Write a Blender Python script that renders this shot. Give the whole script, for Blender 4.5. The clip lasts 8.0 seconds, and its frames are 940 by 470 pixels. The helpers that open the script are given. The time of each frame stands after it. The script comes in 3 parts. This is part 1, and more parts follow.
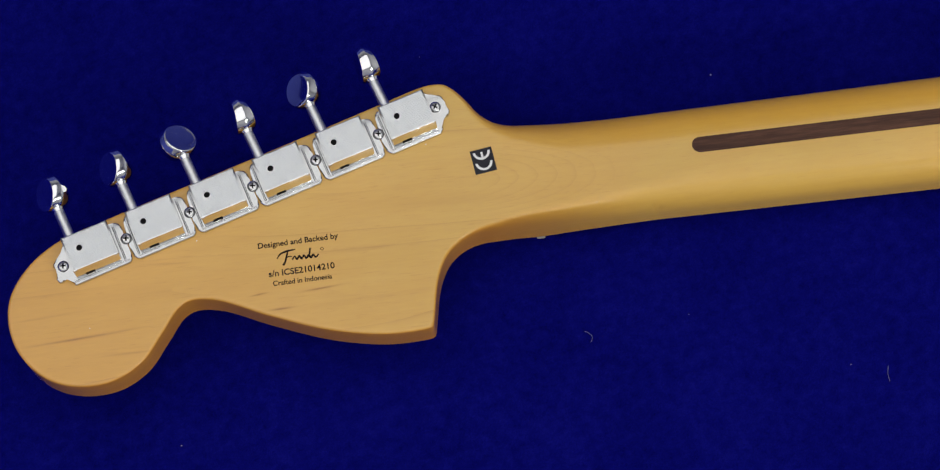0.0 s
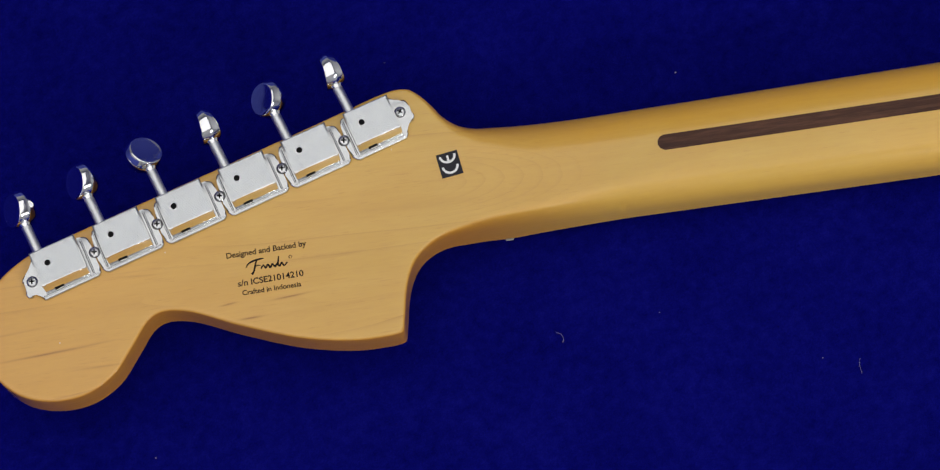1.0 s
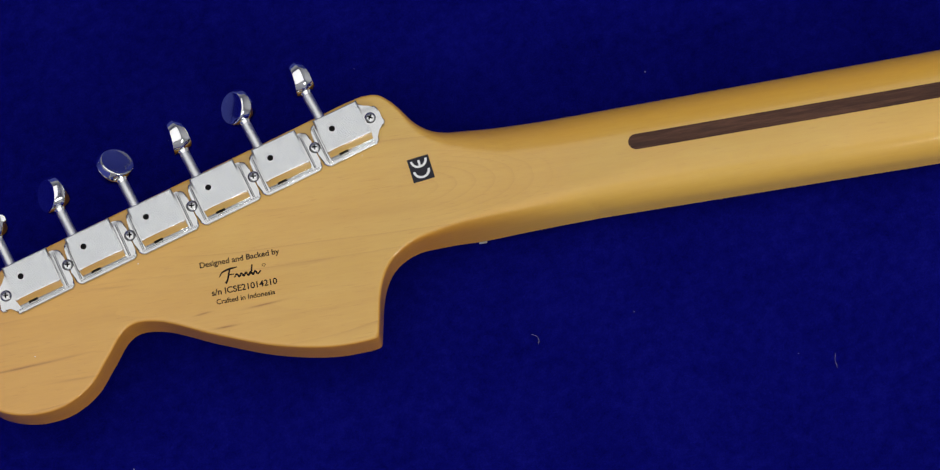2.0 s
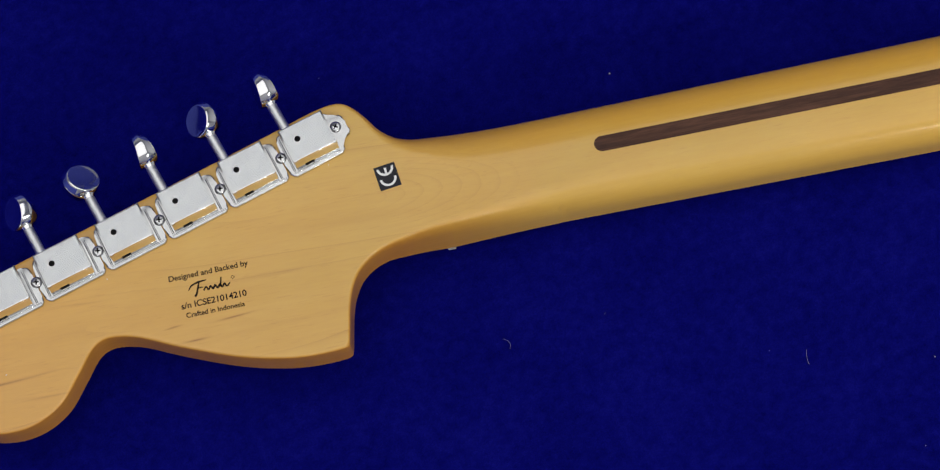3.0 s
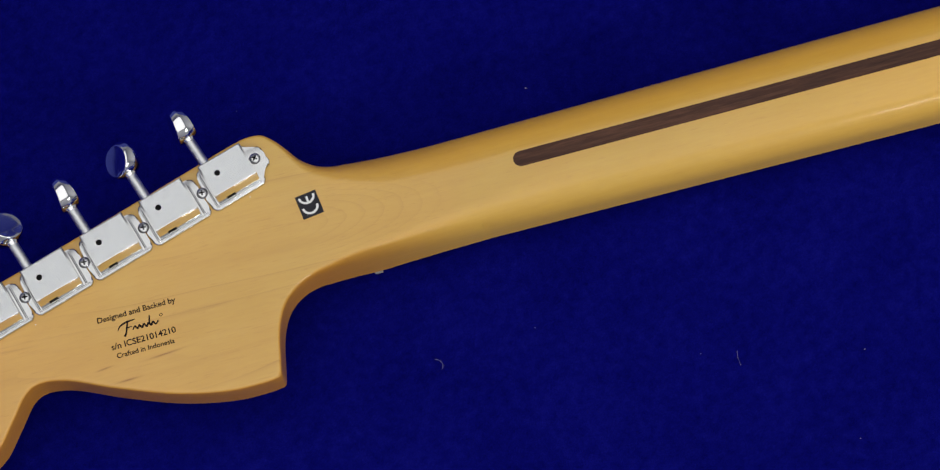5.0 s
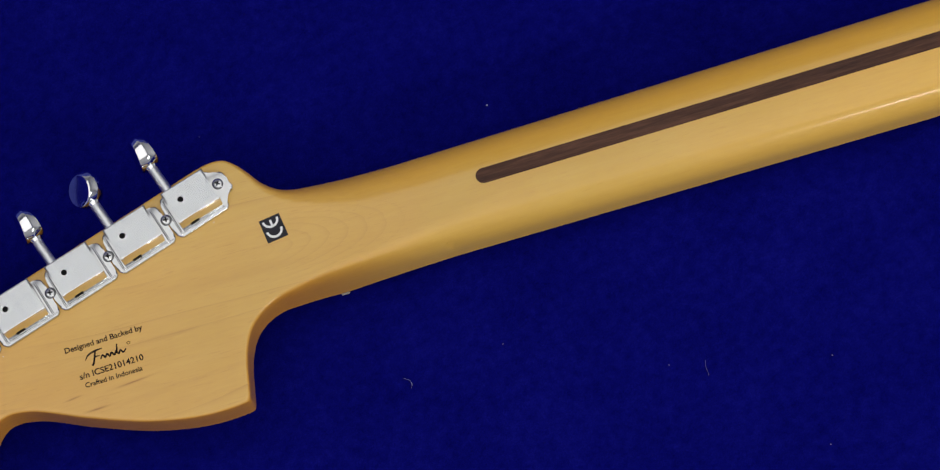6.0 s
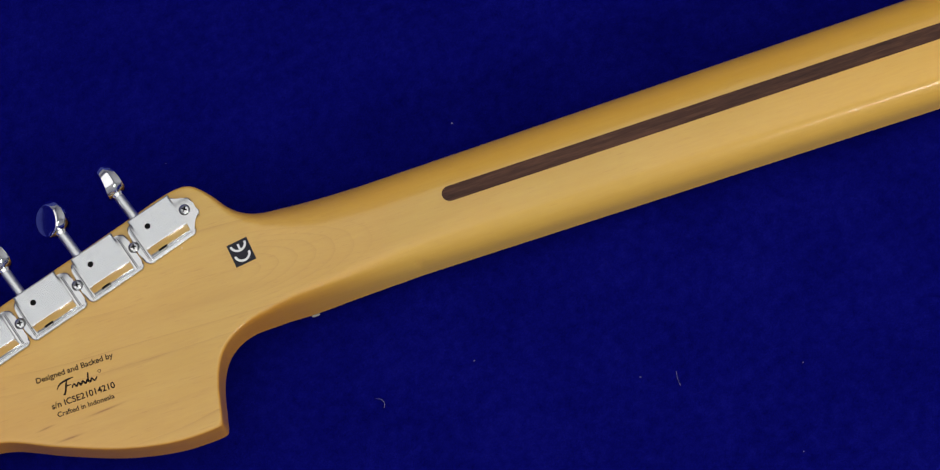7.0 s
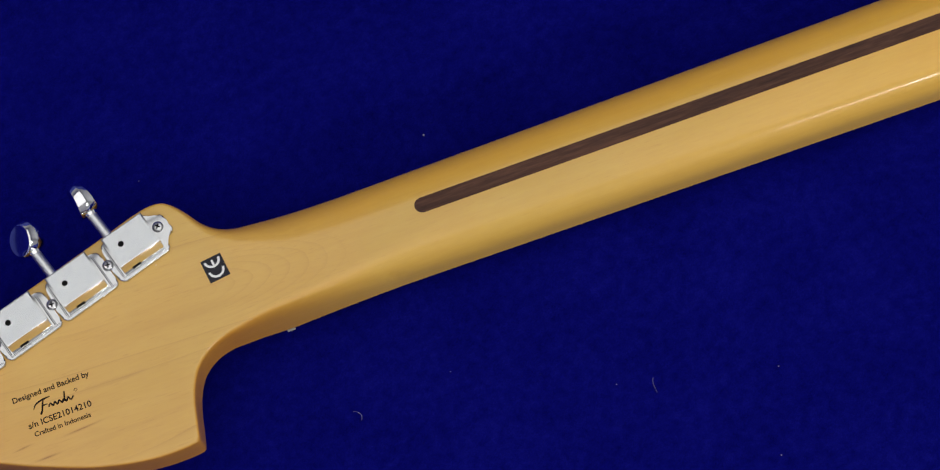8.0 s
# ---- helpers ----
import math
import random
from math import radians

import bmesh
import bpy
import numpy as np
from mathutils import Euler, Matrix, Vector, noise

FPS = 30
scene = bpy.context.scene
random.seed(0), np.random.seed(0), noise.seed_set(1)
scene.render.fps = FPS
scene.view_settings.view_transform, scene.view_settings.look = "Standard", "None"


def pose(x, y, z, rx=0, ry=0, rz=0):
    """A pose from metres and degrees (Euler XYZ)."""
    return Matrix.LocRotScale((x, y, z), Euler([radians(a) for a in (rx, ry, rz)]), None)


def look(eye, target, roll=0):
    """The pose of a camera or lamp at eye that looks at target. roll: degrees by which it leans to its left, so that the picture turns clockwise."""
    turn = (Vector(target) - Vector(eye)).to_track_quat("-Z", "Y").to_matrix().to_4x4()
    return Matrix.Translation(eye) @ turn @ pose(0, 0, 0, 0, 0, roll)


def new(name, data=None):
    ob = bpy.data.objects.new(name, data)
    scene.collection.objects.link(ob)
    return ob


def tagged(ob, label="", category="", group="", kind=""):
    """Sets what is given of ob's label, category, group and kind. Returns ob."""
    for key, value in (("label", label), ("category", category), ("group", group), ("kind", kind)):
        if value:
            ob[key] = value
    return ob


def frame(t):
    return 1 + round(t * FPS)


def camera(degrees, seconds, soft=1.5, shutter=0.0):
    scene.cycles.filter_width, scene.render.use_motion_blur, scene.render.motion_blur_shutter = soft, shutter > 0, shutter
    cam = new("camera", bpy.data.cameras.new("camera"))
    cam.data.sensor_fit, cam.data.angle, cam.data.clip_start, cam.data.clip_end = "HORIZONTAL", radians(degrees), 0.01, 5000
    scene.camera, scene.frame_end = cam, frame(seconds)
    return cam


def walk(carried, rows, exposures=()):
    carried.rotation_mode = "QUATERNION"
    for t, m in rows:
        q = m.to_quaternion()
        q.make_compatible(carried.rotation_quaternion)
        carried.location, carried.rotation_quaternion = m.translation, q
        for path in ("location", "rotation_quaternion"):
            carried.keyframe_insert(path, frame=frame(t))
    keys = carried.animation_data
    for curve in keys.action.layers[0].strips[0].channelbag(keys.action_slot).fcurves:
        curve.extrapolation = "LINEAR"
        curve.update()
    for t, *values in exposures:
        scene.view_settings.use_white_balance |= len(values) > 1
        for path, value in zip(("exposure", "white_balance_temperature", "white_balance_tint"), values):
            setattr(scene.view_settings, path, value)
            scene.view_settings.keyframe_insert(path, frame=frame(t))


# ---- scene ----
cam = camera(21.0, 8.0, soft=1.2)
walk(cam, [
    (0.0, pose(0.0683, -0.3440, 0.9198, 18.384, 3.392, -22.839)),
    (0.5, pose(0.0722, -0.3475, 0.9185, 18.494, 3.620, -23.636)),
    (1.0, pose(0.0759, -0.3503, 0.9181, 18.543, 3.770, -24.411)),
    (1.5, pose(0.0787, -0.3517, 0.9182, 18.529, 3.865, -25.084)),
    (3.0, pose(0.0871, -0.3548, 0.9177, 18.502, 4.122, -27.355)),
    (3.5, pose(0.0900, -0.3562, 0.9178, 18.496, 4.190, -28.339)),
    (4.0, pose(0.0933, -0.3577, 0.9176, 18.485, 4.292, -29.269)),
    (4.5, pose(0.0967, -0.3603, 0.9185, 18.561, 4.410, -30.163)),
    (6.0, pose(0.1077, -0.3680, 0.9194, 18.933, 4.869, -32.835)),
    (6.5, pose(0.1115, -0.3709, 0.9196, 19.086, 5.077, -33.718)),
    (7.0, pose(0.1149, -0.3741, 0.9195, 19.230, 5.263, -34.503)),
    (7.5, pose(0.1176, -0.3771, 0.9193, 19.348, 5.396, -35.075)),
    (8.0, pose(0.1193, -0.3803, 0.9190, 19.499, 5.506, -35.715)),
], exposures=[(0.0, 0.0), (8.0, 0.0)])

# ---- world and light ----
MM = 0.001
ROOM = (-1.4, 1.7, -1.6, 1.5, 1.55)          # x0, x1, y0, y1, ceiling height over the cloth

world = bpy.data.worlds.new("world")
world.use_nodes = True
world.node_tree.nodes["Background"].inputs["Color"].default_value = (0.5, 0.55, 0.65, 1)
world.node_tree.nodes["Background"].inputs["Strength"].default_value = 0.05
scene.world = world


def area_lamp(name, eye, target, sx, sy, watts, colour):
    data = bpy.data.lights.new(name, "AREA")
    data.shape, data.size, data.size_y, data.energy, data.color = "RECTANGLE", sx, sy, watts, colour
    ob = new(name, data)
    ob.matrix_world = look(eye, target)
    return ob


# a bank of soft light under the ceiling, and daylight from a low window
area_lamp("ceiling_softbox", (-0.05, -0.32, 1.48), (-0.05, -0.32, 0.0), 2.40, 2.32, 19.0, (1.0, 0.985, 0.95))
area_lamp("window_daylight", (0.54, -1.56, 0.78), (0.30, -0.1, 0.05), 1.20, 0.15, 16.0, (1.0, 1.0, 0.97))


# ---- materials ----
def nodes_of(name):
    m = bpy.data.materials.new(name)
    m.use_nodes = True
    nt = m.node_tree
    return m, nt, nt.nodes["Principled BSDF"]


class Net:
    """Short hand for a node tree."""

    def __init__(self, nt):
        self.nt = nt

    def put(self, kind, **values):
        n = self.nt.nodes.new(kind)
        for key, v in values.items():
            if key == "operation":
                n.operation = v
            elif key == "blend":
                n.blend_type = v
            elif key == "data_type":
                n.data_type = v
        return n

    def link(self, a, b):
        self.nt.links.new(a, b)

    def math(self, op, a, b=0.0, c=None):
        n = self.put("ShaderNodeMath", operation=op)
        for i, v in enumerate((a, b) if c is None else (a, b, c)):
            if isinstance(v, (int, float)):
                n.inputs[i].default_value = v
            else:
                self.link(v, n.inputs[i])
        return n.outputs[0]

    def coords(self, scale=(1, 1, 1), turn=0.0, shift=(0, 0, 0)):
        t = self.put("ShaderNodeTexCoord")
        m = self.put("ShaderNodeMapping")
        m.inputs["Scale"].default_value = scale
        m.inputs["Rotation"].default_value = (0, 0, turn)
        m.inputs["Location"].default_value = shift
        self.link(t.outputs["Object"], m.inputs["Vector"])
        return m.outputs["Vector"]

    def noise(self, vec, scale, detail=4.0, rough=0.55, distort=0.0):
        n = self.put("ShaderNodeTexNoise")
        n.inputs["Scale"].default_value = scale
        n.inputs["Detail"].default_value = detail
        n.inputs["Roughness"].default_value = rough
        n.inputs["Distortion"].default_value = distort
        self.link(vec, n.inputs["Vector"])
        return n.outputs["Fac"]

    def ramp(self, fac, stops):
        n = self.put("ShaderNodeValToRGB")
        while len(n.color_ramp.elements) < len(stops):
            n.color_ramp.elements.new(0.5)
        for e, (at, col) in zip(n.color_ramp.elements, stops):
            e.position = at
            e.color = (*col, 1) if len(col) == 3 else col
        self.link(fac, n.inputs["Fac"])
        return n.outputs["Color"]

    def mix(self, fac, a, b, blend="MIX"):
        n = self.put("ShaderNodeMixRGB", blend=blend)
        for sock, v in zip(n.inputs, (fac, a, b)):
            if isinstance(v, (int, float)):
                sock.default_value = v
            elif isinstance(v, tuple):
                sock.default_value = (*v, 1)
            else:
                self.link(v, sock)
        return n.outputs["Color"]

    def bump(self, height, strength, distance, normal=None):
        n = self.put("ShaderNodeBump")
        n.inputs["Strength"].default_value = strength
        n.inputs["Distance"].default_value = distance
        self.link(height, n.inputs["Height"])
        if normal is not None:
            self.link(normal, n.inputs["Normal"])
        return n.outputs["Normal"]


NECK_TURN = radians(-16.85)


def maple_material():
    m, nt, b = nodes_of("amber_maple")
    k = Net(nt)
    # coordinates along and across the neck, in metres
    along = k.coords(turn=-NECK_TURN)
    sep = k.put("ShaderNodeSeparateXYZ")
    k.link(along, sep.inputs[0])
    s, w = sep.outputs[0], sep.outputs[1]
    stretch = k.coords(scale=(1, 1, 1), turn=-NECK_TURN)
    mp = k.put("ShaderNodeMapping")
    mp.inputs["Scale"].default_value = (0.10, 1.0, 1.0)
    k.link(stretch, mp.inputs["Vector"])
    fibre = mp.outputs["Vector"]
    broad = k.noise(fibre, 55, 3)
    fine = k.noise(fibre, 900, 4, 0.65)
    blotch = k.noise(along, 22, 3)
    # growth lines: contours of a slowly bent field
    bend = k.noise(fibre, 40, 2, 0.4)
    field = k.math("ADD", k.math("MULTIPLY", w, 95.0), k.math("MULTIPLY", bend, 4.5))
    frac = k.math("FRACT", field)
    line = k.math("POWER", frac, 16.0)
    gate = k.ramp(k.noise(fibre, 70, 2), [(0.42, (0, 0, 0)), (0.66, (1, 1, 1))])
    line = k.math("MULTIPLY", line, gate)
    # arched rings where the head runs into the neck
    ds, dw = k.math("SUBTRACT", s, 0.135), k.math("SUBTRACT", w, 0.011)
    rad = k.math("SQRT", k.math("ADD", k.math("MULTIPLY", k.math("MULTIPLY", ds, ds), 0.30), k.math("MULTIPLY", k.math("MULTIPLY", dw, dw), 4.2)))
    ring = k.math("POWER", k.math("FRACT", k.math("ADD", k.math("MULTIPLY", rad, 260.0), k.math("MULTIPLY", broad, 1.6))), 7.0)
    near = k.ramp(k.math("MULTIPLY", rad, 20.0), [(0.0, (0.9, 0.9, 0.9)), (0.6, (0.8, 0.8, 0.8)), (0.82, (0, 0, 0))])
    fwd = k.ramp(k.math("MULTIPLY", ds, 14.0), [(0.05, (0, 0, 0)), (0.35, (1, 1, 1))])
    ring = k.math("MULTIPLY", k.math("MULTIPLY", ring, near), fwd)

    col = k.ramp(k.math("ADD", k.math("MULTIPLY", broad, 0.6), k.math("MULTIPLY", blotch, 0.4)),
                 [(0.30, (0.570, 0.372, 0.066)), (0.52, (0.645, 0.452, 0.106)), (0.72, (0.690, 0.508, 0.150))])
    warm = k.ramp(k.noise(along, 9, 2), [(0.42, (0, 0, 0)), (0.62, (0.5, 0.5, 0.5))])
    col = k.mix(warm, col, (0.68, 0.39, 0.095))
    # the colour runs warmer towards the end of the head
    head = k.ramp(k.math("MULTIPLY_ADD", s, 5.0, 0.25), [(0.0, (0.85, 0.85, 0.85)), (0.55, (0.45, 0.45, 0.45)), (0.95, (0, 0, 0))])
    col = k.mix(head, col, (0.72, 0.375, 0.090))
    col = k.mix(k.math("MULTIPLY", fine, 0.42), col, (0.50, 0.255, 0.075))
    col = k.mix(k.math("MULTIPLY", line, 0.42), col, (0.36, 0.16, 0.05))
    col = k.mix(k.math("MULTIPLY", ring, 0.20), col, (0.36, 0.16, 0.05))
    # short open pores
    pm = k.put("ShaderNodeMapping")
    pm.inputs["Scale"].default_value = (0.07, 1.0, 1.0)
    k.link(stretch, pm.inputs["Vector"])
    pore = k.ramp(k.noise(pm.outputs["Vector"], 2100, 2, 0.5), [(0.62, (0, 0, 0)), (0.76, (0.22, 0.22, 0.22))])
    col = k.mix(pore, col, (0.40, 0.17, 0.05))
    # mineral streaks: place, half length, half width, lean, strength
    base = k.put("ShaderNodeTexCoord").outputs["Object"]
    for sx, sy, hl, hw, lean, amount in STREAKS:
        q = k.put("ShaderNodeMapping")
        q.vector_type = "TEXTURE"
        q.inputs["Location"].default_value = (sx * MM, sy * MM, 0)
        q.inputs["Rotation"].default_value = (0, 0, radians(lean))
        q.inputs["Scale"].default_value = (hl * MM, hw * MM, 1)
        k.link(base, q.inputs["Vector"])
        sp = k.put("ShaderNodeSeparateXYZ")
        k.link(q.outputs["Vector"], sp.inputs[0])
        wob = k.math("ADD", sp.outputs[1], k.math("MULTIPLY", k.math("SUBTRACT", broad, 0.5), 2.4))
        d2 = k.math("ADD", k.math("MULTIPLY", sp.outputs[0], sp.outputs[0]), k.math("MULTIPLY", wob, wob))
        f = k.math("MULTIPLY", k.math("POWER", 2.718, k.math("MULTIPLY", d2, -1.6)), k.math("MULTIPLY_ADD", fine, 1.4, -0.1))
        col = k.mix(k.math("MULTIPLY", f, amount), col, (0.27, 0.10, 0.035))
    # shade painted into the colour: steeper sides turn deeper amber
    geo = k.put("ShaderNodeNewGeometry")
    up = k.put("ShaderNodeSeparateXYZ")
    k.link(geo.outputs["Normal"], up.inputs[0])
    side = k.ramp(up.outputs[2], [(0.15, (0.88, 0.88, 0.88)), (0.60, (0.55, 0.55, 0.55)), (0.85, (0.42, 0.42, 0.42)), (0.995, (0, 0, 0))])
    # shading put into the colour: amber on one neck side and towards the body
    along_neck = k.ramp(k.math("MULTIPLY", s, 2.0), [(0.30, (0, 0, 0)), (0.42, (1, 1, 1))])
    flank_shade = k.ramp(k.math("MULTIPLY_ADD", w, 25.0, -0.38), [(0.06, (0, 0, 0)), (0.42, (0.90, 0.90, 0.90))])
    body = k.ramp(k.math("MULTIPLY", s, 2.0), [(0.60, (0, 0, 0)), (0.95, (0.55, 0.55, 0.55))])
    amber = k.math("MULTIPLY", k.math("MAXIMUM", flank_shade, body), along_neck)
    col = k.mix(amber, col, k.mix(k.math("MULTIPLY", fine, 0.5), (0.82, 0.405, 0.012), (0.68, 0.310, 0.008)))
    # colours of the painted side shade, darker on the head than the neck
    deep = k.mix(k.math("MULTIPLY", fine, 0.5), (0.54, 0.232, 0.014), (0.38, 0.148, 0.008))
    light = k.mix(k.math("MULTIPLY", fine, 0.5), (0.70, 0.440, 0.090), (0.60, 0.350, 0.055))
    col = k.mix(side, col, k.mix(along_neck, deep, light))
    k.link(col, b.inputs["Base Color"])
    b.inputs["Roughness"].default_value = 0.42
    k.link(k.math("MULTIPLY_ADD", fine, 0.12, 0.36), b.inputs["Roughness"])
    b.inputs["Specular IOR Level"].default_value = 0.30
    b.inputs["Coat Weight"].default_value = 0.9
    b.inputs["Coat Roughness"].default_value = 0.10
    b.inputs["Coat IOR"].default_value = 1.45
    b.inputs["Coat Tint"].default_value = (1.0, 0.96, 0.86, 1)
    k.link(k.bump(fine, 0.10, 0.0002), b.inputs["Normal"])
    return m


# x, y, half length, half width (mm), lean (degrees), strength
STREAKS = [(-11, -30.2, 20, 0.55, -13.5, 0.95), (60, -49.4, 5, 0.5, -16, 0.9), (54.5, -41.0, 3.6, 0.4, -11, 0.8), (77, -48.2, 7.5, 0.45, -13, 0.8),
           (27, -16, 9, 0.5, -20, 0.4), (96, -40, 15, 1.2, -18, 0.25), (-22, -17, 14, 0.5, -14, 0.3), (4, -43, 12, 0.5, -16, 0.35)]


def walnut_material():
    m, nt, b = nodes_of("dark_walnut")
    k = Net(nt)
    mp = k.put("ShaderNodeMapping")
    mp.inputs["Scale"].default_value = (0.09, 1.0, 1.0)
    k.link(k.coords(turn=-NECK_TURN), mp.inputs["Vector"])
    grain = k.noise(mp.outputs["Vector"], 800, 5, 0.65)
    broad = k.noise(mp.outputs["Vector"], 130, 3)
    col = k.ramp(k.math("ADD", k.math("MULTIPLY", grain, 0.7), k.math("MULTIPLY", broad, 0.3)),
                 [(0.34, (0.030, 0.011, 0.006)), (0.5, (0.062, 0.023, 0.012)), (0.68, (0.105, 0.044, 0.024))])
    k.link(col, b.inputs["Base Color"])
    b.inputs["Roughness"].default_value = 0.42
    b.inputs["Specular IOR Level"].default_value = 0.05
    b.inputs["Coat Weight"].default_value = 0.3
    b.inputs["Coat Roughness"].default_value = 0.13
    k.link(k.bump(grain, 0.12, 0.0002), b.inputs["Normal"])
    return m


def felt_material():
    m, nt, b = nodes_of("blue_felt")
    k = Net(nt)
    c = k.coords()
    fibre = k.noise(c, 1500, 3, 0.7, 1.2)
    clump = k.noise(c, 230, 4, 0.6)
    nap = k.noise(c, 28, 3, 0.5)
    mixd = k.math("ADD", k.math("MULTIPLY", fibre, 0.45), k.math("ADD", k.math("MULTIPLY", clump, 0.37), k.math("MULTIPLY", nap, 0.18)))
    col = k.ramp(mixd, [(0.37, (0.0007, 0.0008, 0.076)), (0.5, (0.0020, 0.0022, 0.119)), (0.63, (0.0045, 0.0047, 0.166))])
    k.link(col, b.inputs["Base Color"])
    b.inputs["Roughness"].default_value = 0.95
    b.inputs["Specular IOR Level"].default_value = 0.02
    b.inputs["Sheen Weight"].default_value = 0.12
    b.inputs["Sheen Roughness"].default_value = 0.5
    b.inputs["Sheen Tint"].default_value = (0.05, 0.06, 0.9, 1)
    n1 = k.bump(clump, 0.3, 0.0008)
    k.link(k.bump(fibre, 0.55, 0.0006, n1), b.inputs["Normal"])
    return m


def metal_material(name, colour, rough, wear=0.08, grain=0.0):
    m, nt, b = nodes_of(name)
    k = Net(nt)
    c = k.coords()
    smear = k.noise(c, 260, 4, 0.6)
    b.inputs["Metallic"].default_value = 1.0
    dark = tuple(v * 0.93 for v in colour)
    k.link(k.ramp(smear, [(0.35, dark), (0.65, colour)]), b.inputs["Base Color"])
    k.link(k.math("MULTIPLY_ADD", smear, wear, rough - wear / 2), b.inputs["Roughness"])
    if grain:
        k.link(k.bump(k.noise(c, 2200, 2), grain, 0.0001), b.inputs["Normal"])
    return m


def plain_material(name, colour, rough, vary=0.15, scale=300, spec=0.5):
    m, nt, b = nodes_of(name)
    k = Net(nt)
    n = k.noise(k.coords(), scale, 4, 0.6)
    k.link(k.ramp(n, [(0.3, tuple(v * (1 - vary) for v in colour)), (0.7, tuple(min(1, v * (1 + vary)) for v in colour))]), b.inputs["Base Color"])
    b.inputs["Roughness"].default_value = rough
    b.inputs["Specular IOR Level"].default_value = spec
    return m


MAPLE = maple_material()
WALNUT = walnut_material()
FELT = felt_material()
NICKEL = metal_material("satin_nickel", (0.655, 0.675, 0.67), 0.26, 0.08, 0.06)
PLATE = metal_material("nickel_plate", (0.58, 0.59, 0.585), 0.17, 0.08)
CHROME = metal_material("polished_chrome", (0.84, 0.85, 0.85), 0.075, 0.05)
INK = plain_material("black_ink", (0.016, 0.010, 0.007), 0.6, spec=0.08)
SHAFT = metal_material("brushed_nickel", (0.80, 0.81, 0.81), 0.36, 0.08)
GAP_SHADE = metal_material("gap_shade_nickel", (0.16, 0.155, 0.15), 0.4, 0.1)
HOLE = plain_material("black_hole", (0.006, 0.006, 0.006), 0.8, spec=0.1)
LABEL = plain_material("charcoal_label", (0.020, 0.020, 0.026), 0.5, spec=0.2)
WHITE = plain_material("white_print", (0.78, 0.78, 0.77), 0.5, 0.05)
BONE = plain_material("white_nut", (0.36, 0.35, 0.32), 0.4, 0.06)
LINT = plain_material("pale_lint", (0.22, 0.22, 0.36), 0.9)
BLUE_REFLECTOR = plain_material("blue_reflector", (0.11, 0.135, 0.55), 0.95, 0.12, 60, 0.05)
WALL = plain_material("pale_wall_paint", (0.68, 0.68, 0.66), 0.9, 0.05, 6)
CEIL = plain_material("white_ceiling_paint", (0.78, 0.78, 0.76), 0.9, 0.04, 6)


# ---- mesh helpers ----
def part(name, bm, material, parent=None, label="", smooth=None):
    me = bpy.data.meshes.new(name)
    bm.normal_update()
    if smooth is not None:
        for f in bm.faces:
            f.smooth = True
        for e in bm.edges:
            if len(e.link_faces) == 2 and e.calc_face_angle(0.0) > radians(smooth):
                e.smooth = False
    bm.to_mesh(me)
    bm.free()
    me.materials.append(material)
    ob = new(name, me)
    ob.parent = parent
    if label:
        ob["label"] = label
    return ob


def box(bm, x0, x1, y0, y1, z0, z1, bevel=0.0, segments=2):
    made = bmesh.ops.create_cube(bm, size=1.0)["verts"]
    for v in made:
        v.co = Vector(((x0 + x1) / 2 + v.co.x * (x1 - x0), (y0 + y1) / 2 + v.co.y * (y1 - y0), (z0 + z1) / 2 + v.co.z * (z1 - z0)))
    if bevel:
        edges = list({e for v in made for e in v.link_edges})
        bmesh.ops.bevel(bm, geom=edges, offset=bevel, segments=segments, affect="EDGES", profile=0.5)
    return bm


def prism(bm, outline, z0, z1, bevel=0.0, segments=2):
    """A plate with the given outline (counter-clockwise), its upper edge rounded."""
    low = [bm.verts.new((x, y, z0)) for x, y in outline]
    high = [bm.verts.new((x, y, z1)) for x, y in outline]
    n = len(outline)
    top = bm.faces.new(high)
    bm.faces.new(low[::-1])
    for i in range(n):
        bm.faces.new((low[i], low[(i + 1) % n], high[(i + 1) % n], high[i]))
    if bevel:
        bmesh.ops.bevel(bm, geom=list(top.edges), offset=bevel, segments=segments, affect="EDGES", profile=0.5)
    return bm


def rod(bm, a, b, r0, r1=None, sides=20, caps=True):
    a, b = Vector(a), Vector(b)
    r1 = r0 if r1 is None else r1
    q = (b - a).to_track_quat("Z", "Y")
    rings = []
    for c, r in ((a, r0), (b, r1)):
        rings.append([bm.verts.new(c + q @ Vector((r * math.cos(t), r * math.sin(t), 0))) for t in (2 * math.pi * i / sides for i in range(sides))])
    for i in range(sides):
        bm.faces.new((rings[0][i], rings[0][(i + 1) % sides], rings[1][(i + 1) % sides], rings[1][i]))
    if caps:
        bm.faces.new(rings[0][::-1])
        bm.faces.new(rings[1])
    return bm


def lathe(bm, profile, sides=24, m=Matrix()):
    """Turns (radius, height) pairs round z."""
    rings = []
    for r, z in profile:
        if r < 1e-7:
            rings.append([bm.verts.new(m @ Vector((0, 0, z)))])
        else:
            rings.append([bm.verts.new(m @ Vector((r * math.cos(t), r * math.sin(t), z))) for t in (2 * math.pi * i / sides for i in range(sides))])
    for p, q in zip(rings, rings[1:]):
        for i in range(sides):
            j = (i + 1) % sides
            if len(p) == 1 and len(q) == 1:
                continue
            if len(p) == 1:
                bm.faces.new((p[0], q[i], q[j]))
            elif len(q) == 1:
                bm.faces.new((p[i], q[0], p[j]))
            else:
                bm.faces.new((p[i], q[i], q[j], p[j]))
    return bm


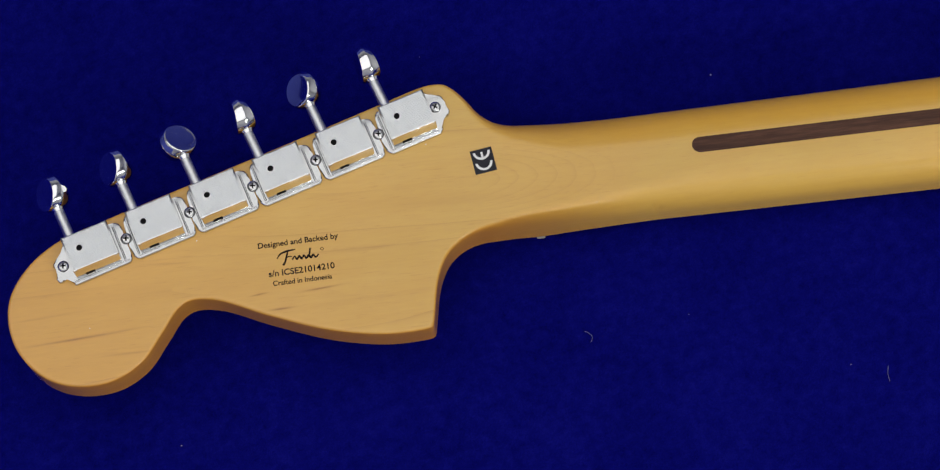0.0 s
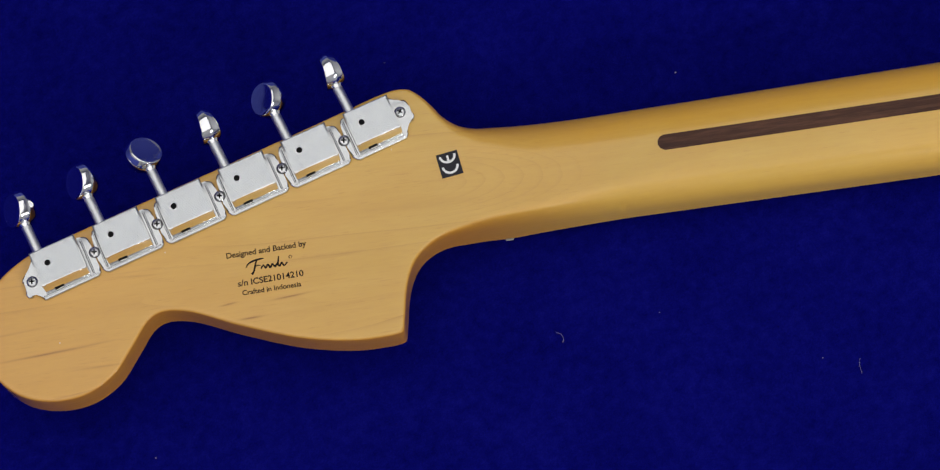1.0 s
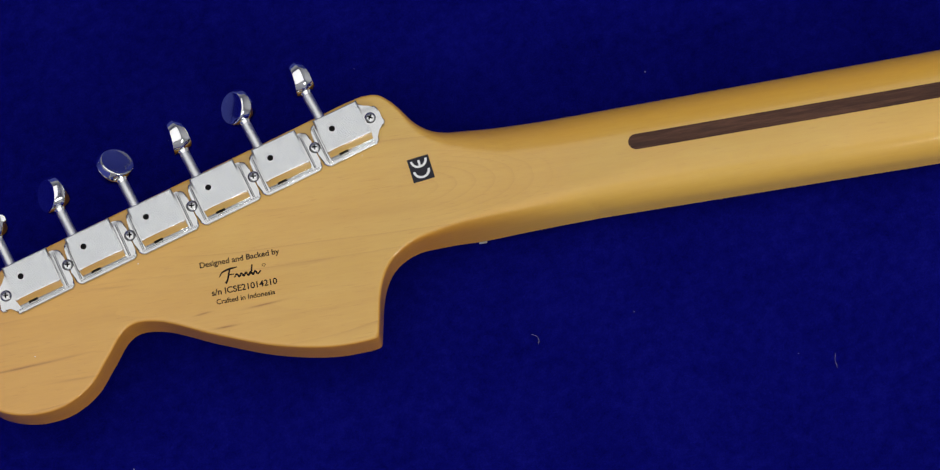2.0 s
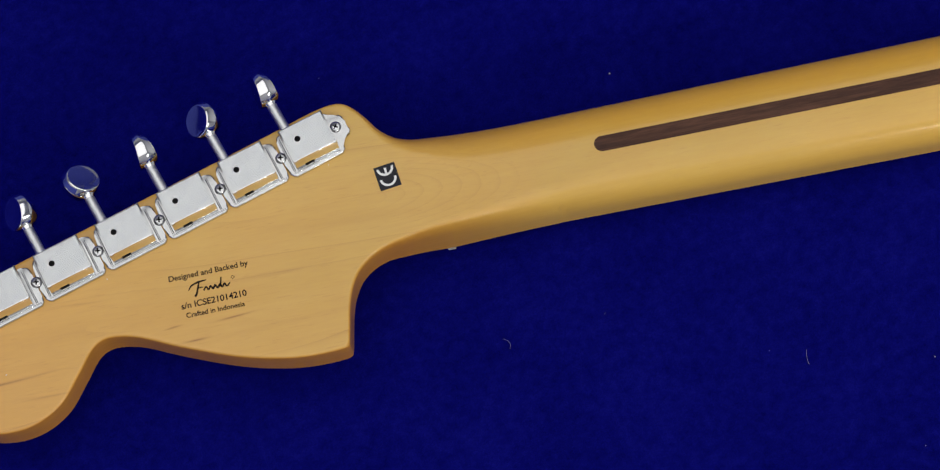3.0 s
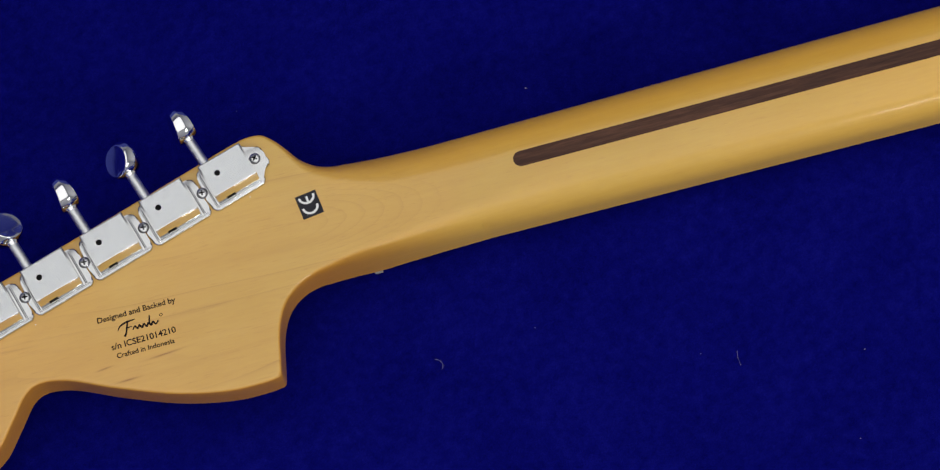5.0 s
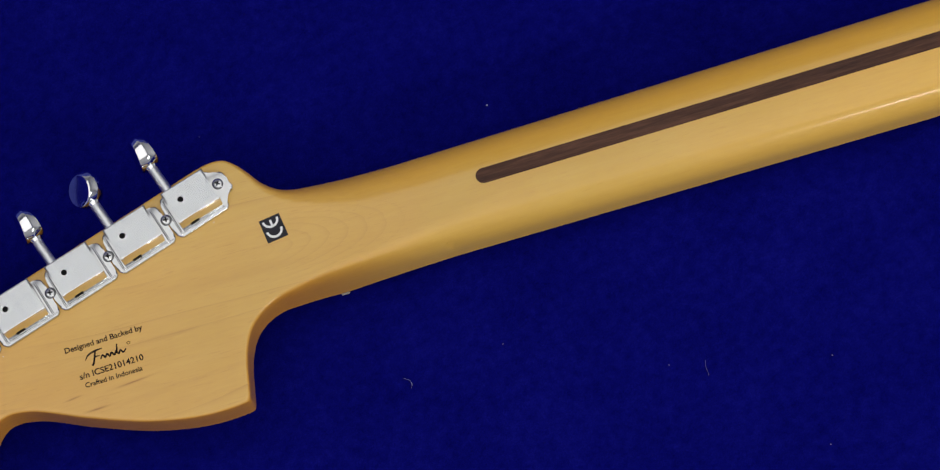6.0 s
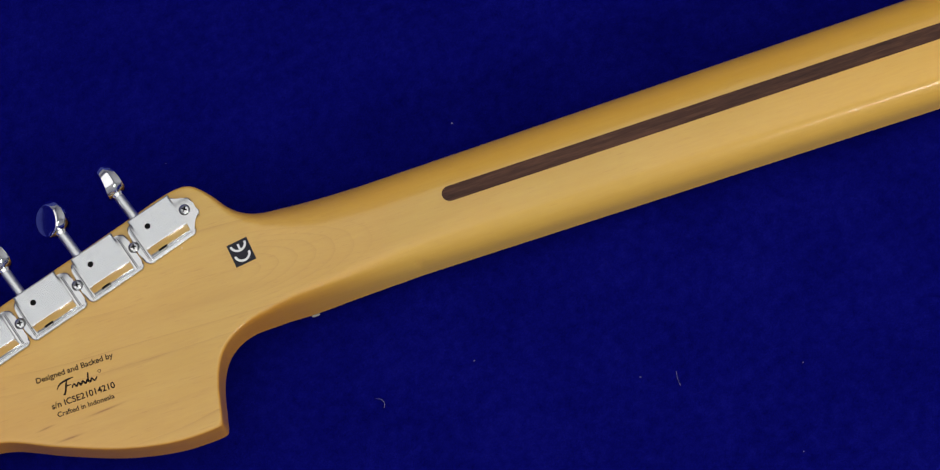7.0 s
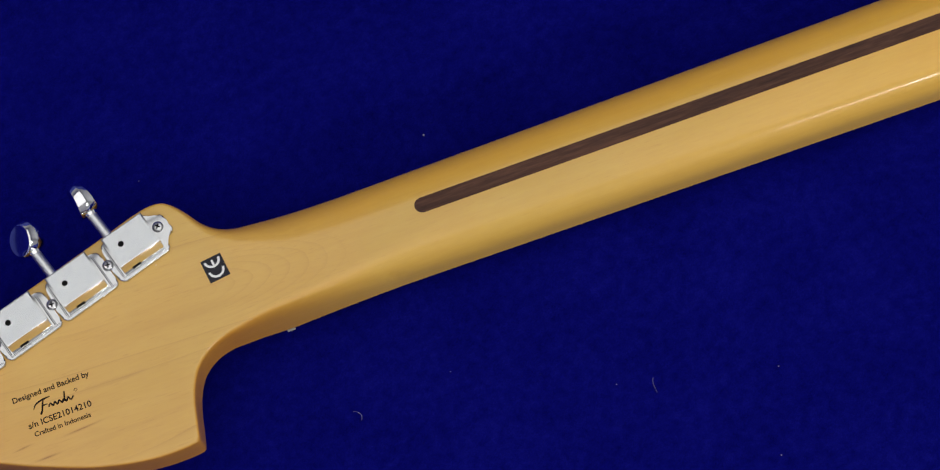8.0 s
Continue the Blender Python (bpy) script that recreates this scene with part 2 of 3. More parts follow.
def spline(points, step, closed=False):
    """A smooth curve through points, by Catmull-Rom with chord-length knots, sampled about every step."""
    out = []
    n = len(points)
    pts = [Vector(p).to_2d() for p in points]
    ext = [pts[-1]] + pts + pts[:2] if closed else [2 * pts[0] - pts[1]] + pts + [2 * pts[-1] - pts[-2]]
    for i in range(1, len(ext) - 2):
        p0, p1, p2, p3 = ext[i - 1:i + 3]
        t01, t12, t23 = (max((b - a).length, 1e-6) ** 0.5 for a, b in ((p0, p1), (p1, p2), (p2, p3)))
        m1 = (p2 - p1) + t12 * ((p1 - p0) / t01 - (p2 - p0) / (t01 + t12))
        m2 = (p2 - p1) + t12 * ((p3 - p2) / t23 - (p3 - p1) / (t12 + t23))
        k = max(1, round((p2 - p1).length / step))
        for j in range(k):
            t = j / k
            out.append((2 * t ** 3 - 3 * t ** 2 + 1) * p1 + (t ** 3 - 2 * t ** 2 + t) * m1 + (-2 * t ** 3 + 3 * t ** 2) * p2 + (t ** 3 - t ** 2) * m2)
    if not closed:
        out.append(pts[-1])
    return out


def ease(a, b, x):
    """0 at a and before it, 1 at b and past it."""
    t = min(1.0, max(0.0, (x - a) / (b - a)))
    return t * t * (3 - 2 * t)


# ---- the room: cloth, walls, ceiling ----
def cloth_ground():
    x0, x1, y0, y1, _ = ROOM
    bm = bmesh.new()
    box(bm, x0, x1, y0, y1, -0.004, 0.0)
    return tagged(part("ground", bm, FELT), "deep blue felt cloth spread flat under the guitar neck", "cloth", kind="structure")


REFLECTOR_HEIGHT = 0.72                                 # height of the added blue reflector sheets


def room():
    x0, x1, y0, y1, h = ROOM
    for name, c in (("wall_east", (x1, x1 + 0.1, y0, y1)), ("wall_west", (x0 - 0.1, x0, y0, y1)),
                    ("wall_north", (x0 - 0.1, x1 + 0.1, y1, y1 + 0.1)), ("wall_south", (x0 - 0.1, x1 + 0.1, y0 - 0.1, y0))):
        tagged(part(name, box(bmesh.new(), *c, -0.004, h), WALL), "plain pale painted wall round the cloth", "wall", kind="structure")
    # unseen blue sheets, north, west and part of east, added for button reflections
    for c in ((x0 + 0.006, x0 + 0.02, y0 + 0.3, y1 - 0.03), (x0 + 0.03, x1 - 0.03, y1 - 0.02, y1 - 0.006), (x1 - 0.02, x1 - 0.006, 0.75, y1 - 0.03)):
        tagged(part("reflector_sheet", box(bmesh.new(), *c, 0.0, REFLECTOR_HEIGHT), BLUE_REFLECTOR), "unseen blue sheet added to colour reflections in the chrome buttons", "drape", kind="structure")
    tagged(part("ceiling", box(bmesh.new(), x0 - 0.1, x1 + 0.1, y0 - 0.1, y1 + 0.1, h, h + 0.1), CEIL), "plain white ceiling above the cloth", "ceiling", kind="structure")


cloth_ground()
room()

# ---- the guitar neck ----
Z0 = 32.6                                   # back of the headstock over the cloth, mm
AXIS = Vector((math.cos(NECK_TURN), math.sin(NECK_TURN)))
SIDE = Vector((-AXIS.y, AXIS.x))
MID = 15.3                                  # the neck's centre line, along SIDE
NUT = 169.4                                 # along AXIS
END = 560.0


def half_width(s):
    return 19.45 + (s - 205.0) * 0.0095


def on_neck(s, w):
    return AXIS * s + SIDE * (MID + w)


# outline of the headstock in mm, from the neck's upper edge round the end lobe to its lower edge
TUNER_EDGE = [(171.8, -16.4), (165.4, -14.7), (160.5, -12.0), (156.6, -7.2), (153.9, -0.1), (151.6, 4.7), (148.7, 8.3), (144.0, 10.1), (138, 10.6), (116, 10.3), (60, 9.9), (12, 9.7)]
END_LOBE = [(-6.4, 9.1), (-20.5, 4.4), (-31.5, -4.9), (-35.7, -17.0), (-34.6, -29.0), (-28.5, -40.2), (-18.3, -47.4), (-6.0, -50.1), (6.0, -47.4)]
WAIST_AND_HORN = [(16.2, -40.3), (25.5, -33.6), (30.5, -32.9), (39.0, -36.5), (55.0, -50.1), (73.4, -64.2), (91.0, -73.7), (104.5, -77.9)]
THROAT = [(109.5, -76.8), (112.2, -71.6), (115.6, -65.0), (119.4, -59.4), (124.4, -54.7), (131.0, -51.9), (138.0, -51.1), (144.5, -51.8)]


def outline():
    upper = [on_neck(s, half_width(s)) for s in (215.0, 198.0, 183.0)]
    lower = [on_neck(161.0, -21.75), on_neck(171.0, -20.95), on_neck(182.0, -20.4), on_neck(198.0, -19.9), on_neck(215.0, -half_width(215.0))]
    first = spline(upper + TUNER_EDGE + END_LOBE + WAIST_AND_HORN + [(107.6, -78.35)], 1.3)
    second = spline([(108.7, -78.0)] + THROAT + lower, 1.3)
    ring = first + second
    far_low = [on_neck(s, -half_width(s)) for s in np.arange(219.0, END + 1, 4.0)]
    far_up = [on_neck(s, half_width(s)) for s in np.arange(219.0, END + 1, 4.0)[::-1]]
    ring = ring + far_low + far_up
    clean = [ring[0]]
    for p in ring[1:]:
        if (p - clean[-1]).length > 0.25:
            clean.append(p)
    return clean


def back_height(s, d, w):
    """Height of the back over the cloth at s along the neck, d in from the outline and w off the centre line (mm)."""
    t = ease(126.0, 186.0, s)
    hw = half_width(max(s, 175.0)) - 0.9
    rz = 0.9 + 14.1 * t ** 1.1
    # the shoulder on the horn's side is tight at the heel and rounds out along the neck
    south = ease(4.0, -4.0, w)
    rx = 0.9 + hw * ((1.0 - south) * t ** 2.0 + south * (0.06 * t + 0.94 * ease(136.0, 275.0, s) ** 1.5))
    n = 2.0 + 0.5 * t
    q = max(0.0, 1.0 - d / rx)
    return Z0 - 4.5 * ease(150.0, 205.0, s) - rz * (1.0 - (1.0 - min(1.0, q) ** n) ** (1.0 / n))


def front_height(s):
    return Z0 - 14.0 - 11.5 * ease(NUT - 34.0, NUT + 6.0, s)


def neck_wood(parent):
    from mathutils.geometry import delaunay_2d_cdt
    ring = outline()
    n = len(ring)
    a = np.array([p[:] for p in ring])
    b = np.roll(a, -1, axis=0)
    ab = b - a
    ll = (ab ** 2).sum(1)

    def dist(p):
        ap = p[None] - a
        t = np.clip((ap * ab).sum(1) / ll, 0, 1)
        return float(np.sqrt((((a + t[:, None] * ab) - p[None]) ** 2).sum(1).min()))

    def inside(p):
        hit = ((a[:, 1] > p[1]) != (b[:, 1] > p[1])) & (p[0] < ab[:, 0] * (p[1] - a[:, 1]) / np.where(ab[:, 1] == 0, 1e-9, ab[:, 1]) + a[:, 0])
        return bool(hit.sum() % 2)

    verts = [Vector(p) for p in a]
    # rows parallel to the outline
    tangent = np.roll(a, -1, axis=0) - np.roll(a, 1, axis=0)
    tangent /= np.linalg.norm(tangent, axis=1)[:, None]
    inward = np.stack([-tangent[:, 1], tangent[:, 0]], 1)
    for d in (0.06, 0.2, 0.45, 0.9, 1.5, 2.1, 3.2, 4.8, 6.8, 9.0):
        for i in range(n):
            p = a[i] + inward[i] * d
            if a[i] @ np.array(AXIS[:]) < 213.6 and inside(p) and dist(p) > d * 0.97:
                verts.append(Vector(p))
    # points over the inside, close where the head runs into the neck
    axis, side = np.array(AXIS[:]), np.array(SIDE[:])
    shares = [0.0, 0.2, 0.4, 0.55, 0.67, 0.77, 0.85, 0.91, 0.95, 0.975, 0.99, 0.997]
    for s in [215.0, *np.arange(219.0, END + 1, 4.0)[:-1]]:
        for q in shares + [-q for q in shares[1:]]:
            verts.append(Vector(on_neck(s, q * half_width(s))))
    for s in np.arange(-45.0, 213.5, 2.4):
        for w in np.arange(-80.0, 50.0, 2.4):
            p = axis * s + side * (MID + w)
            if inside(p) and dist(p) > 10.2:
                verts.append(Vector(p))
    edges = [(i, (i + 1) % n) for i in range(n)]
    vs, _, faces, _, _, _ = delaunay_2d_cdt(verts, edges, [], 1, 0.02)
    bm = bmesh.new()
    made = []
    for v in vs:
        p = np.array(v[:])
        made.append(bm.verts.new((v.x * MM, v.y * MM, back_height(float(p @ axis), dist(p), float(p @ side) - MID) * MM)))
    for f in faces:
        bm.faces.new([made[i] for i in f])
    bm.normal_update()
    for f in bm.faces:
        if f.normal.z < 0:
            f.normal_flip()
    # side wall, then the front
    rim = [e for e in bm.edges if len(e.link_faces) == 1]
    rows = [(0.0, 0.33), (0.0, 0.66), (0.0, 0.9), (0.6, 1.0)]
    last = {v: v for e in rim for v in e.verts}
    tops = {v: v.co.z for v in last}
    for inset, k in rows:
        now = {}
        for v in tops:
            s = (v.co.x * AXIS.x + v.co.y * AXIS.y) / MM
            low = front_height(s) * MM
            now[v] = bm.verts.new((v.co.x, v.co.y, tops[v] + (low - tops[v]) * k))
        for e in rim:
            p, q = e.verts
            if e.link_loops and e.link_loops[0].vert is p:
                p, q = q, p
            bm.faces.new((last[p], last[q], now[q], now[p]))
        last = now
    loop = [e for e in bm.edges if len(e.link_faces) == 1]
    bmesh.ops.triangle_fill(bm, use_beauty=True, edges=loop)
    bmesh.ops.recalc_face_normals(bm, faces=bm.faces)
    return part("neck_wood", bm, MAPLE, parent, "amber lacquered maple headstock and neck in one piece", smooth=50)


def skunk_stripe(parent):
    """Long inlay let into the back of the neck, with a rounded end."""
    bm = bmesh.new()
    r = 3.1
    off = 0.8
    rows = []
    start = 229.6
    for s in [start + r * (1 - math.cos(radians(a))) for a in (0, 15, 30, 45, 60, 75, 90)] + list(np.arange(start + 6, END - 1, 6.0)):
        w = r * math.sin(math.acos(max(-1.0, 1 - (s - start) / r))) if s < start + r else r
        w = max(w, 0.05)
        row = []
        for i in range(7):
            x = off + w * (i / 3 - 1)
            p = on_neck(s, x)
            row.append(bm.verts.new((p.x * MM, p.y * MM, (back_height(s, half_width(s) - abs(x), x) + 0.035) * MM)))
        rows.append(row)
    for p, q in zip(rows, rows[1:]):
        for i in range(6):
            bm.faces.new((p[i], q[i], q[i + 1], p[i + 1]))
    bmesh.ops.recalc_face_normals(bm, faces=bm.faces)
    lid = list(bm.faces)
    if lid[0].normal.z < 0:
        bmesh.ops.reverse_faces(bm, faces=lid)
    made = bmesh.ops.extrude_face_region(bm, geom=lid)["geom"]
    low = {v for f in lid if f.is_valid for v in f.verts}
    high = {v for v in made if isinstance(v, bmesh.types.BMVert)}
    for v in (low - high):
        v.co.z -= 1.2 * MM
    return part("inlay_stripe", bm, WALNUT, parent, "dark walnut stripe let into the back of the neck", smooth=50)


def nut(parent):
    bm = bmesh.new()
    w = half_width(NUT) + 1.2
    box(bm, -1.6 * MM, 1.6 * MM, -w * MM, w * MM, 2.9 * MM, 4.2 * MM, 0.3 * MM)
    box(bm, -1.5 * MM, 1.5 * MM, (1.6 - w) * MM, (w - 1.6) * MM, 4.0 * MM, 7.4 * MM, 0.2 * MM)
    p = on_neck(NUT + 0.3, 0)
    bmesh.ops.transform(bm, matrix=Matrix.Translation((p.x * MM, p.y * MM, 0)) @ Matrix.Rotation(NECK_TURN, 4, "Z"), verts=bm.verts)
    return part("nut", bm, BONE, parent, "white string nut across the front")


guitar_neck = tagged(new("guitar_neck"), "amber lacquered maple guitar neck lying face down on blue felt", "guitar neck")
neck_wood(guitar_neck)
skunk_stripe(guitar_neck)
nut(guitar_neck)


# ---- printing on the headstock ----
def lettering(name, text, x, y, length, lean, parent, label):
    data = bpy.data.curves.new(name, "FONT")
    data.body, data.size, data.extrude = text, 1.0, 0.0
    data.offset = 0.02
    tmp = bpy.data.objects.new(name, data)
    scene.collection.objects.link(tmp)
    bpy.context.view_layer.update()
    me = bpy.data.meshes.new_from_object(tmp.evaluated_get(bpy.context.evaluated_depsgraph_get()))
    bpy.data.objects.remove(tmp)
    xs = [v.co.x for v in me.vertices]
    k = length * MM / (max(xs) - min(xs))
    me.transform(Matrix.Translation((x * MM, y * MM, (Z0 + 0.03) * MM)) @ Matrix.Rotation(radians(lean), 4, "Z") @ Matrix.Diagonal((k, k, k, 1)) @ Matrix.Translation((-min(xs), 0, 0)))
    me.materials.clear()
    me.materials.append(INK)
    ob = new(name, me)
    ob.parent = parent
    ob["label"] = label
    return ob


def ribbon(bm, points, widths, z):
    """A flat pen stroke through points (mm) with a width at each."""
    pts = spline(points, 0.15)
    n = len(pts)
    left, right = [], []
    for i, p in enumerate(pts):
        t = (pts[min(i + 1, n - 1)] - pts[max(i - 1, 0)]).normalized()
        w = float(np.interp(i / (n - 1), np.linspace(0, 1, len(widths)), widths)) / 2
        q = Vector((-t.y, t.x)) * w
        left.append(bm.verts.new(((p + q).x * MM, (p + q).y * MM, z * MM)))
        right.append(bm.verts.new(((p - q).x * MM, (p - q).y * MM, z * MM)))
    for i in range(n - 1):
        f = bm.faces.new((right[i], right[i + 1], left[i + 1], left[i]))
    return bm


def maker_mark(parent):
    """The maker's mark as plain pen strokes."""
    bm = bmesh.new()
    z = Z0 + 0.03
    m = Matrix.Rotation(radians(-17), 2)

    def at(*pts):
        return [Vector((65.4, -31.3)) + m @ Vector(p) for p in pts]
    ribbon(bm, at((0.0, 0.4), (1.2, 2.0), (3.6, 2.9), (7.0, 3.3)), (0.3, 0.7, 0.8, 0.4), z)
    ribbon(bm, at((4.3, 3.0), (3.6, 1.0), (2.9, -1.2), (2.1, -2.4)), (0.5, 0.7, 0.7, 0.9), z)
    ribbon(bm, at((3.3, 0.5), (4.6, 0.8), (5.6, 0.7)), (0.4, 0.5, 0.3), z)
    ribbon(bm, at((5.6, -0.6), (6.6, 0.6), (7.4, -0.6), (8.3, 0.6), (9.1, -0.6), (10.0, 0.6), (10.9, -0.6), (11.8, 0.6), (12.6, -0.6), (13.5, 0.6), (14.3, -0.6), (15.6, 0.5)), (0.55, 0.7, 0.7, 0.7, 0.55), z)
    ribbon(bm, at((12.6, 3.3), (12.2, 1.2), (11.9, -0.4)), (0.5, 0.65, 0.5), z)
    ribbon(bm, at((16.2, 2.4), (16.9, 2.9), (17.5, 2.4), (16.9, 1.8), (16.2, 2.4)), (0.22, 0.22), z)
    return part("maker_mark", bm, INK, parent, "black script mark drawn as plain pen strokes")


lettering("printed_line", "Designed and Backed by", 60.5, -24.4, 30.0, -15.9, guitar_neck, "small black printed line")
maker_mark(guitar_neck)
lettering("printed_line", "s/n ICSE21014210", 60.2, -36.3, 24.6, -15.6, guitar_neck, "small black printed serial line")
lettering("printed_line", "Crafted in Indonesia", 60.4, -40.1, 22.0, -16.2, guitar_neck, "small black printed line")


def approval_sticker():
    root = tagged(new("approval_sticker"), "small charcoal sticker with white conformity mark on maple", "sticker")
    c = Vector((150.4, -26.5))
    turn = Matrix.Rotation(radians(-9.0), 4, "Z")
    place = Matrix.Translation((c.x * MM, c.y * MM, Z0 * MM)) @ turn
    bm = box(bmesh.new(), -4.1 * MM, 4.1 * MM, -4.8 * MM, 4.8 * MM, 0.0, 0.06 * MM)
    bmesh.ops.transform(bm, matrix=place, verts=bm.verts)
    part("backing", bm, LABEL, root, "charcoal square film")
    for name, cy, bar in (("letter_c", -0.6, False), ("letter_e", 3.7, True)):
        bm = bmesh.new()
        for a0, a1 in zip(range(180, 360, 12), range(192, 372, 12)):
            q = [(r * math.cos(radians(a)), cy + r * math.sin(radians(a))) for r, a in ((2.35, a0), (3.25, a0), (3.25, a1), (2.35, a1))]
            bm.faces.new([bm.verts.new((x * MM, y * MM, 0.09 * MM)) for x, y in q])
        if bar:
            bm.faces.new([bm.verts.new((x * MM, y * MM, 0.09 * MM)) for x, y in ((-0.42, cy - 2.5), (0.42, cy - 2.5), (0.42, cy - 0.1), (-0.42, cy - 0.1))])
        bmesh.ops.remove_doubles(bm, verts=bm.verts, dist=1e-6)
        bmesh.ops.transform(bm, matrix=place, verts=bm.verts)
        part(name, bm, WHITE, root, "white printed letter shape")
    return root


approval_sticker()


# ---- tuning machines ----
PITCH = 25.4
TOP = 8.4


def plate_outline(first, last):
    """Base plate, counter-clockwise, mm, round the gear hole at the origin."""
    left = [(-5.0, 7.4), (-6.0, 7.4), (-7.0, 6.6), (-7.35, 5.0), (-7.6, 3.0), (-8.3, 0.5), (-8.5, -4.5), (-8.2, -8.6), (-7.3, -10.0)]
    right = [(15.7, -9.9), (16.4, -9.0), (16.5, -7.0), (16.45, -2.0), (16.7, 2.0), (16.7, 4.2), (16.1, 5.8), (15.0, 6.6), (14.0, 6.7), (12.6, 6.9)]
    if first:
        left = [(-5.4, 7.4), (-6.7, 4.9), (-7.6, 2.9), (-9.2, 1.7), (-11.6, 0.9), (-12.2, -0.4), (-10.9, -2.0), (-11.0, -3.4), (-12.6, -5.4), (-12.0, -7.2), (-10.6, -7.5), (-8.8, -6.4), (-7.6, -7.6), (-6.9, -10.2)]
    if last:
        right = [(14.6, -8.9), (14.9, -6.4), (15.9, -5.2), (18.6, -4.7), (19.5, -3.2), (19.0, -1.2), (18.6, 0.6), (19.1, 2.8), (18.2, 4.2), (16.2, 4.3), (14.2, 5.4), (12.7, 8.2)]
    low = [(-6.2, -10.6), (14.9, -10.4)] if not last else [(-6.2, -10.7), (13.2, -10.4)]
    return left + low + right


def tuner(first=False, last=False):
    root = tagged(new("tuning_machine"), "vintage nickel tuning machine with ribbed gear cover on maple", "tuner", "tuning machines along the headstock")
    mm = Matrix.Diagonal((MM, MM, MM, 1))

    def scaled(bm):
        bmesh.ops.transform(bm, matrix=mm, verts=bm.verts)
        return bm

    # base plate with a rolled edge
    bm = prism(bmesh.new(), plate_outline(first, last), 0.0, 1.4, 0.6, 3)
    plate = part("base_plate", scaled(bm), PLATE, root, smooth=20)
    # raised bead along the lower flange
    bm = bmesh.new()
    rod(bm, (-6.6, -9.3, 1.3), (15.4 if not last else 13.0, -9.3, 1.3), 0.32, sides=10)
    part("bead", scaled(bm), PLATE, plate, smooth=40)
    # folds beside the cover
    for fx, fy in ((-6.15, 6.0), (13.75, 5.2)):
        if (first and fx < 0) or (last and fx > 0):
            continue
        bm = bmesh.new()
        rod(bm, (fx, -8.6, 1.3), (fx, fy, 1.3), 0.45, sides=12)
        part("fold", scaled(bm), PLATE, plate, smooth=40)
    # gear cover: body, ribbed lid, two rolled end lips
    x0, x1, y0, y1 = -5.3, 12.7, -7.7, 6.2
    bm = box(bmesh.new(), x0 + 0.15, x1 - 0.15, y0, y1, 1.0, TOP - 0.22, 0.22, 2)
    for v in bm.verts:
        k = 1.0 - (v.co.z - 1.0) / (TOP - 1.3)
        v.co.y -= (1.5 if v.co.y < 0 else -0.3) * k
    cover = part("gear_cover", scaled(bm), CHROME, root, smooth=35)
    bm = bmesh.new()
    count = 25
    prof = [(y0 + 0.15, TOP - 0.75), (y0 + 0.30, TOP - 0.35)]
    w = (y1 - y0 - 0.8) / count
    for i in range(count):
        b0 = y0 + 0.4 + i * w
        prof += [(b0, TOP - 0.09), (b0 + 0.28 * w, TOP), (b0 + 0.68 * w, TOP), (b0 + 0.96 * w, TOP - 0.09)]
    prof += [(y1 - 0.3, TOP - 0.35), (y1 - 0.15, TOP - 0.75)]
    a = [bm.verts.new((x0 + 0.55, y, z)) for y, z in prof]
    b = [bm.verts.new((x1 - 0.55, y, z)) for y, z in prof]
    for i in range(len(prof) - 1):
        bm.faces.new((a[i], b[i], b[i + 1], a[i + 1]))
    bm.faces.new(a)
    bm.faces.new(b[::-1])
    bm.faces.new((a[0], a[-1], b[-1], b[0]))
    bmesh.ops.recalc_face_normals(bm, faces=bm.faces)
    part("ribbed_lid", scaled(bm), NICKEL, cover, "ribbed satin nickel top")
    for cx in (x0 + 0.27, x1 - 0.27):
        bm = box(bmesh.new(), cx - 0.27, cx + 0.27, y0 - 0.05, y1 + 0.05, 1.0, TOP - 0.1, 0.12, 2)
        part("end_lip", scaled(bm), PLATE, cover, smooth=35)
    # foot tabs folded over at the lower corners
    for cx in (x0 + 0.9, x1 - 0.9):
        bm = box(bmesh.new(), cx - 0.7, cx + 0.7, y0 - 0.22, y0 + 0.3, TOP - 1.5, TOP - 0.35, 0.2, 2)
        part("corner_tab", scaled(bm), PLATE, cover, smooth=35)
    # slot in the lower wall with its bent tongue
    bm = box(bmesh.new(), -1.5, 2.1, y0 - 0.06, y0 + 0.3, 2.5, 4.1)
    for v in bm.verts:
        v.co.y -= 1.5 * (1.0 - (v.co.z - 1.0) / (TOP - 1.3))
    part("slot", scaled(bm), HOLE, cover, "dark slot in the cover's wall")
    bm = box(bmesh.new(), -1.2, 1.8, y0 - 1.5, y0 - 0.7, 2.35, 2.85, 0.15, 2)
    part("tongue", scaled(bm), PLATE, cover)
    # lubrication hole
    bm = lathe(bmesh.new(), [(0.0, TOP + 0.03), (1.12, TOP + 0.03), (1.18, TOP - 0.3)], 24)
    part("oil_hole", scaled(bm), HOLE, cover, "small round black oil hole")
    # worm shaft and its post through the head
    bm = bmesh.new()
    rod(bm, (-2.0, y1 - 0.5, 4.0), (-2.6, 20.0, 4.0), 1.9, 1.9, 24)
    part("shaft", scaled(bm), SHAFT, root, smooth=40)
    bm = bmesh.new()
    rod(bm, (3.8, 0.0, 0.5), (3.8, 0.0, -Z0 + 0.2), 3.0, 3.0, 20)
    part("string_post", scaled(bm), CHROME, root, smooth=40)
    # screw, shared with the next plate
    spots = [(-8.55, -1.2)] if not first else [(-8.5, -1.8)]
    if last:
        spots.append((15.0, 0.1))
